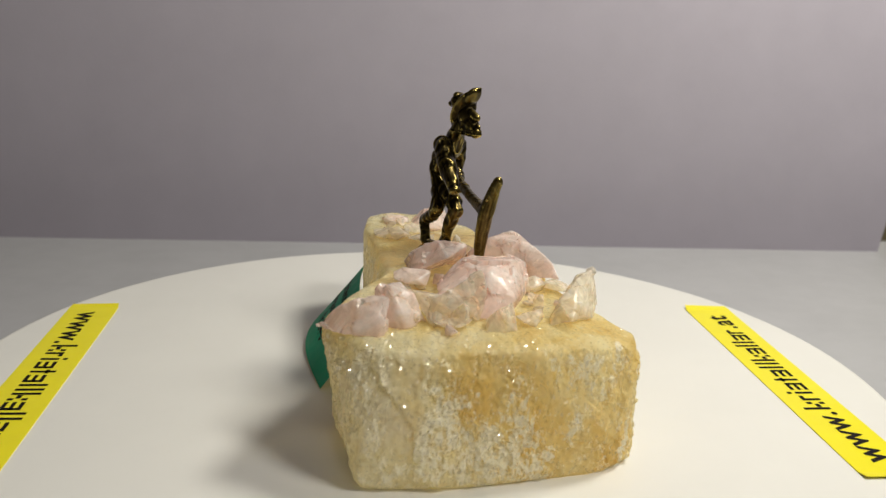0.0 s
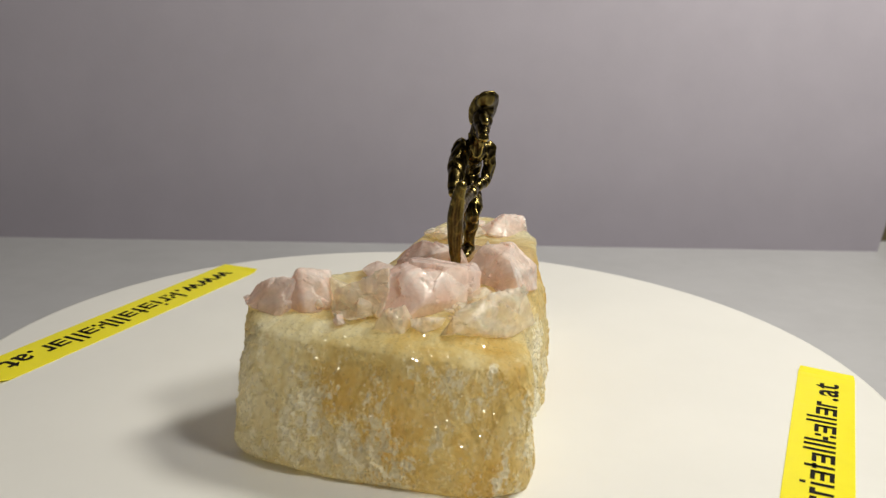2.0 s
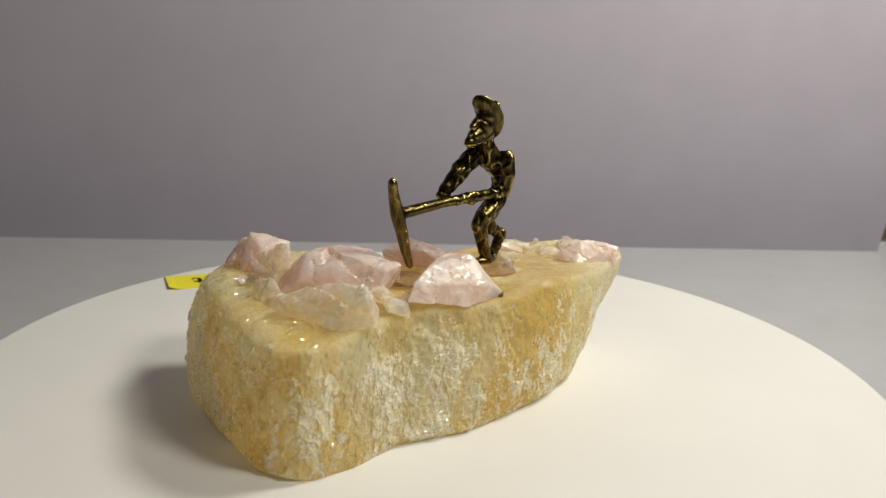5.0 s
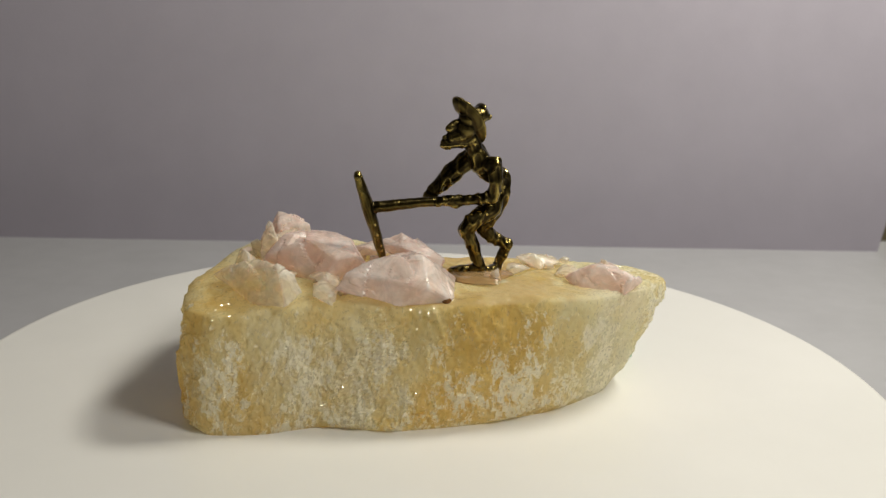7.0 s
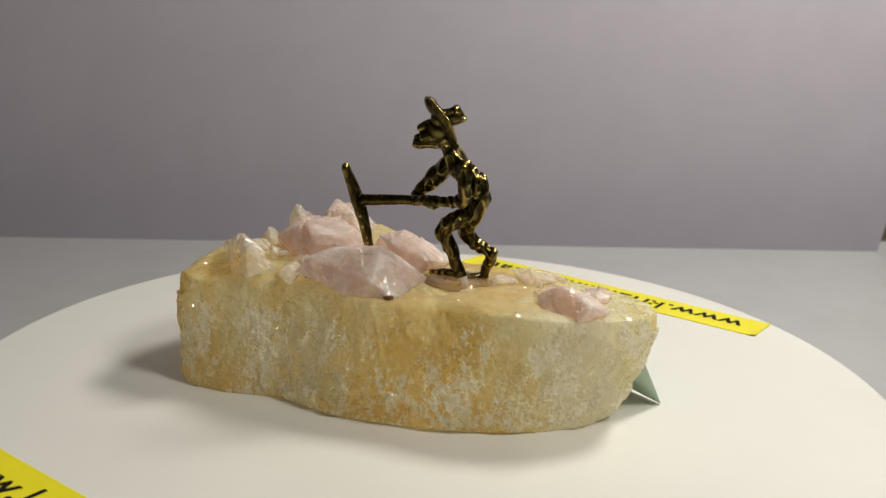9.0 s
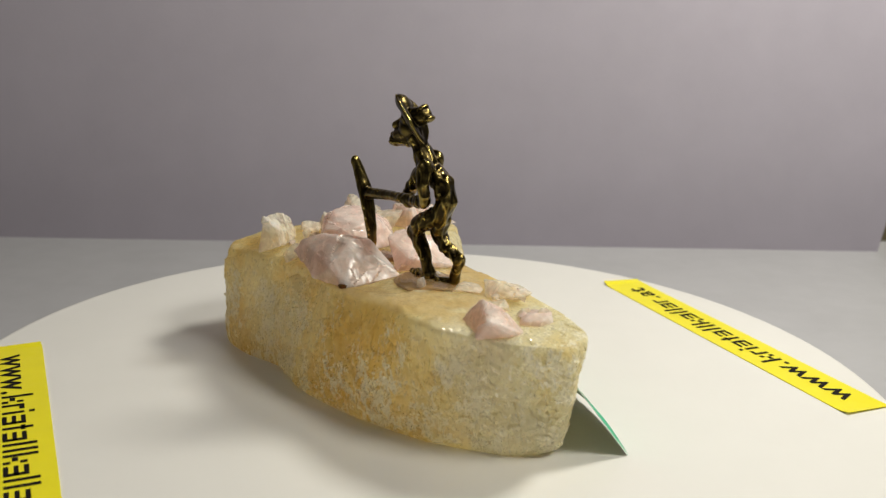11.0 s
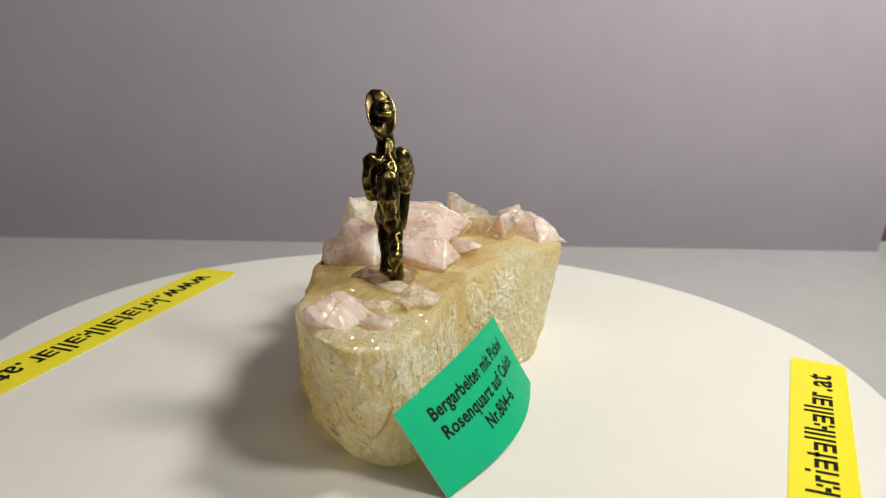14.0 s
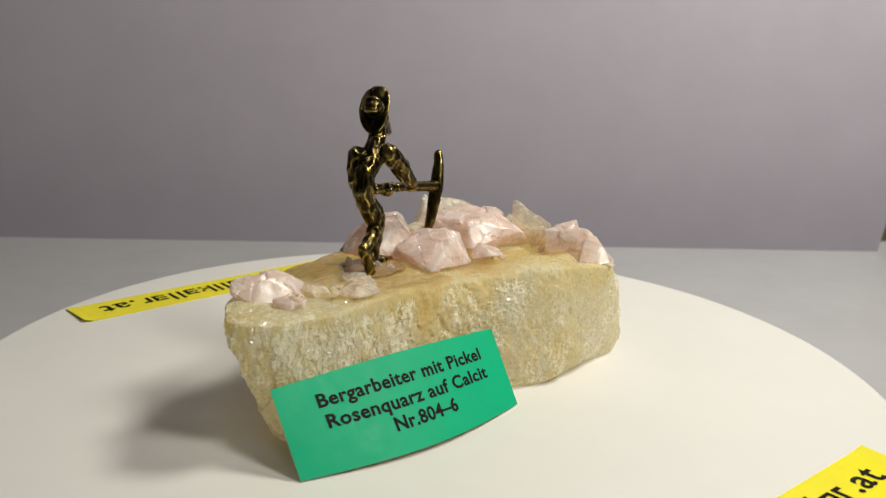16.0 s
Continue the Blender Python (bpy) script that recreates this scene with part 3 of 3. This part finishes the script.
def capsule(bm, a, b, ra, rb, steps=14):
    """A tapered rod with round ends."""
    a, b = Vector(a), Vector(b)
    d = b - a
    rot = d.to_track_quat("Z", "Y").to_matrix()
    rings = []
    for k in range(5):
        th = math.pi / 2 * k / 5
        rings.append((-ra * math.cos(th), ra * math.sin(th)))
    rings.append((0.0, ra))
    rings.append((d.length, rb))
    for k in range(4, -1, -1):
        th = math.pi / 2 * k / 5
        rings.append((d.length + rb * math.cos(th), rb * math.sin(th)))
    loops = []
    for z, r in rings:
        r = max(r, 0.02)
        loops.append([bm.verts.new(a + rot @ Vector((r * math.cos(2 * math.pi * i / steps), r * math.sin(2 * math.pi * i / steps), z))) for i in range(steps)])
    for p, q in zip(loops, loops[1:]):
        for i in range(steps):
            j = (i + 1) % steps
            bm.faces.new((p[i], p[j], q[j], q[i]))
    bm.faces.new(list(reversed(loops[0])))
    bm.faces.new(loops[-1])


def chain(bm, points):
    for (a, ra), (b, rb) in zip(points, points[1:]):
        capsule(bm, a, b, ra, rb)


def blob(bm, at, axes, radii, curl=0.0):
    """An ellipsoid on three axes; curl bends its two sides towards the third axis."""
    made = bmesh.ops.create_icosphere(bm, subdivisions=4, radius=1.0)["verts"]
    x, y, z = (Vector(a).normalized() for a in axes)
    for v in made:
        c = v.co.copy()
        v.co = Vector(at) + x * c.x * radii[0] + y * c.y * radii[1] + z * (c.z * radii[2] + curl * c.x * c.x)
    return made


def figurine():
    bm = bmesh.new()
    neck, chest = (6.6, 12.3, 65.0), (5.2, 14.2, 60.4)
    chain(bm, [((7.8, 11.4, 67.5), 2.3), (neck, 2.2), (chest, 2.7), ((2.6, 18.3, 57.2), 2.5), ((2.0, 18.9, 53.5), 2.4), ((3.2, 17.2, 49.4), 2.5)])
    # shoulders and arms
    chain(bm, [((2.9, 11.2, 61.6), 1.9), (chest, 2.0), ((7.6, 17.8, 61.4), 1.9)])
    chain(bm, [((7.6, 17.8, 61.4), 1.8), ((7.9, 18.3, 57.0), 1.5), ((7.4, 17.6, 53.4), 1.6), ((7.8, 12.8, 52.0), 1.4), ((7.9, 8.2, 51.6), 1.3)])
    chain(bm, [((3.0, 11.2, 62.0), 2.4), ((4.2, 6.6, 57.8), 2.4), ((5.8, 2.2, 53.2), 1.8)])
    blob(bm, (7.9, 8.0, 51.3), ((1, 0, 0), (0, 1, 0), (0, 0, 1)), (1.6, 1.9, 1.5))
    blob(bm, (6.2, 1.6, 52.0), ((1, 0, 0), (0, 1, 0), (0, 0, 1)), (1.6, 2.0, 1.6))
    # legs and feet
    chain(bm, [((3.8, 16.6, 49.2), 2.4), ((6.6, 12.6, 46.4), 2.2), ((7.2, 11.2, 44.2), 1.9), ((5.4, 13.0, 39.4), 1.6), ((4.4, 14.6, 34.6), 1.4)])
    chain(bm, [((4.4, 14.8, 34.0), 1.5), ((5.6, 10.8, 33.4), 1.2), ((6.6, 7.6, 33.2), 0.8)])
    chain(bm, [((2.6, 17.0, 48.6), 2.3), ((2.4, 14.6, 44.2), 1.9), ((1.0, 16.8, 41.4), 1.6), ((-1.2, 20.2, 39.2), 1.4)])
    chain(bm, [((-1.2, 20.4, 39.2), 1.5), ((-1.0, 19.4, 36.0), 1.2), ((-0.8, 18.2, 33.2), 1.2)])
    chain(bm, [((-0.8, 18.2, 33.0), 1.2), ((2.0, 16.6, 32.8), 1.2), ((4.4, 14.8, 33.0), 1.3)])
    # head with a jutting beard
    blob(bm, (9.2, 10.2, 69.8), ((1, 0, 0), (0, 1, 0), (0, 0, 1)), (2.5, 2.8, 3.0))
    chain(bm, [((9.4, 9.6, 68.6), 2.3), ((10.8, 7.4, 67.6), 1.7)])
    chain(bm, [((10.2, 8.4, 71.0), 1.2), ((11.5, 6.9, 70.0), 1.05)])
    chain(bm, [((8.8, 10.2, 66.8), 1.7), ((11.6, 6.2, 66.4), 1.35)])
    chain(bm, [((11.2, 7.0, 68.0), 0.8), ((12.0, 6.0, 67.7), 0.7)])
    # hat pushed back: oval brim with curled sides, and the crown behind it
    along, across = Vector((5.2, -5.2, 10.5)).normalized(), Vector((0.707, 0.707, 0))
    off = along.cross(across)
    if off.z < 0:
        off = -off
    blob(bm, (9.1, 11.2, 72.0), (across, along, off), (3.9, 7.0, 1.1), 1.6)
    mid = Vector((9.1, 11.2, 72.0))
    chain(bm, [(mid + along * 0.4, 2.4), (mid + off * 3.2 - along * 0.9, 2.3)])
    for lean in (-1.5, 1.5):
        blob(bm, mid + off * 4.4 + along * (lean - 1.0), (across, along, off), (1.9, 0.8, 1.2))
    blob(bm, (10.3, 9.4, 75.2), (across, along, off), (2.6, 2.9, 1.5))
    # pick with its curved head
    chain(bm, [((8.0, 10.2, 52.0), 1.2), ((10.2, 0.2, 51.0), 1.3), ((13.6, -11.4, 49.4), 1.6)])
    bm.verts.ensure_lookup_table()
    before = len(bm.verts)
    chain(bm, [((16.3, -14.1, 57.6), 1.35), ((15.4, -13.6, 55.0), 1.6), ((14.0, -12.3, 49.8), 2.1), ((13.3, -10.9, 45.0), 1.9), ((12.9, -9.8, 40.6), 1.6), ((12.8, -8.6, 36.4), 1.2)])
    # the pick's blade is flat: thin along the swing
    bm.verts.ensure_lookup_table()
    swing = Vector((0.27, -0.963, 0))
    for v in bm.verts[before:]:
        axis = Vector((12.8, -8.6, 36.4)).lerp(Vector((16.3, -14.6, 58.0)), (v.co.z - 36.4) / 21.6)
        d = (v.co - axis).dot(swing)
        v.co -= swing * d * 0.2
    data = bpy.data.meshes.new("rough")
    bm.to_mesh(data)
    bm.free()
    tmp = bpy.data.objects.new("rough", data)
    scene.collection.objects.link(tmp)
    mod = tmp.modifiers.new("fuse", "REMESH")
    mod.mode, mod.voxel_size = "VOXEL", 0.22
    soft = tmp.modifiers.new("soften", "SMOOTH")
    soft.factor, soft.iterations = 0.5, 4
    bpy.context.view_layer.update()
    solid = bpy.data.meshes.new_from_object(tmp.evaluated_get(bpy.context.evaluated_depsgraph_get()))
    bpy.data.objects.remove(tmp)
    bpy.data.meshes.remove(data)
    bm = bmesh.new()
    bm.from_mesh(solid)
    bpy.data.meshes.remove(solid)
    bm.normal_update()
    moved = []
    for v in bm.verts:
        c = v.co
        flow = Vector((c.x * 0.42, c.y * 0.42, c.z * 0.22))
        ridge = 1 - abs(noise.noise(flow)) * 2.4
        calm = 0.3 if c.y < 4 or c.z > 66 else 1.0
        moved.append((0.34 * ridge + 0.2 * noise.noise(flow * 1.7 + Vector((7, 1, 3)))) * calm - 0.06)
    for v, s in zip(bm.verts, moved):
        v.co += v.normal * s
    return bm


bm = figurine()
FEET = Vector((4.5, 14.5, 32.0))
for v in bm.verts:
    v.co = (v.co - FEET) * MM
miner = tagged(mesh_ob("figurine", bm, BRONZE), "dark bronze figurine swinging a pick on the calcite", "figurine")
miner.location = FEET * MM

# ---------------------------------------------------------------- green paper label leaning on the block
TL, BL = Vector((-19.1, 55.0, 16.6)), Vector((-32.0, 54.4, 0.3))
TR, BR = Vector((-15.2, -10.1, 17.1)), Vector((-27.0, -10.3, 0.3))
label_mid = (TL + BL + TR + BR) / 4
label_mid.z = 0
NORMAL = (TR - TL).cross(TL - BL).normalized()
if NORMAL.x > 0:
    NORMAL = -NORMAL


def on_label(u, v, lift=0.0):
    """u along the lettering, v up, both 0 to 1; lift in mm off the printed face."""
    p = BL.lerp(BR, u).lerp(TL.lerp(TR, u), v)
    bow = math.sin(math.pi * u)
    p += NORMAL * (3.0 * bow * v + lift) + Vector((-5.6, 0, 1.0)) * bow * (1 - v)
    p.z = max(p.z, 0.05)
    return (p - label_mid) * MM


def green_label():
    thing = tagged(new("paper_label"), "green paper label with black print leaning on calcite", "label")
    thing.location = label_mid * MM
    bm = bmesh.new()
    nu, nv = 40, 8
    front = [[bm.verts.new(on_label(i / nu, j / nv, 0.0)) for j in range(nv + 1)] for i in range(nu + 1)]
    rear = [[bm.verts.new(on_label(i / nu, j / nv, -0.18)) for j in range(nv + 1)] for i in range(nu + 1)]
    for i in range(nu):
        for j in range(nv):
            bm.faces.new((front[i][j], front[i + 1][j], front[i + 1][j + 1], front[i][j + 1]))
            f = bm.faces.new((rear[i][j + 1], rear[i + 1][j + 1], rear[i + 1][j], rear[i][j]))
            f.material_index = 1
    for i in range(nu):
        for j in (0, nv):
            bm.faces.new((front[i][j], rear[i][j], rear[i + 1][j], front[i + 1][j])).material_index = 1
    for j in range(nv):
        for i in (0, nu):
            bm.faces.new((front[i][j], front[i][j + 1], rear[i][j + 1], rear[i][j])).material_index = 1
    part("sheet", bm, [GREEN, PAPER], thing, "glossy green sheet with pale back", smooth=False)
    for text, u0, u1, v0, high in (("Bergarbeiter mit Pickel", 0.14, 0.885, 0.675, 0.142), ("Rosenquarz auf Calcit", 0.15, 0.885, 0.45, 0.142), ("Nr.804\u20136", 0.385, 0.675, 0.235, 0.142)):
        v, f = letters(text, u1 - u0, high, 0.027)
        bm = bmesh.new()
        flat_mesh(bm, [(u0 + x, v0 + y) for x, y in v], f, lambda x, y: on_label(x, y, 0.06))
        part("print", bm, INK, thing, "black printed line", smooth=False)
    return thing


label = green_label()

# ---------------------------------------------------------------- what turns


def turned(t):
    """Degrees by which the platter has turned, clockwise from above."""
    knots = [(0.0, 0.0), (4.2, 61.04), (6.3, 93.21), (9.2, 135.36), (11.3, 165.97), (16.0, 234.27)]
    for (a, x), (b, y) in zip(knots, knots[1:]):
        if t <= b:
            return x + (y - x) * (t - a) / (b - a)
    return knots[-1][1]


def motions():
    for thing in (platter, specimen, miner, label, tape_a, tape_b):
        rest = Matrix.Translation(thing.location)
        walk(thing, [(i * 0.5, pose(0, 0, 0, 0, 0, -turned(i * 0.5)) @ rest) for i in range(33)])


motions()
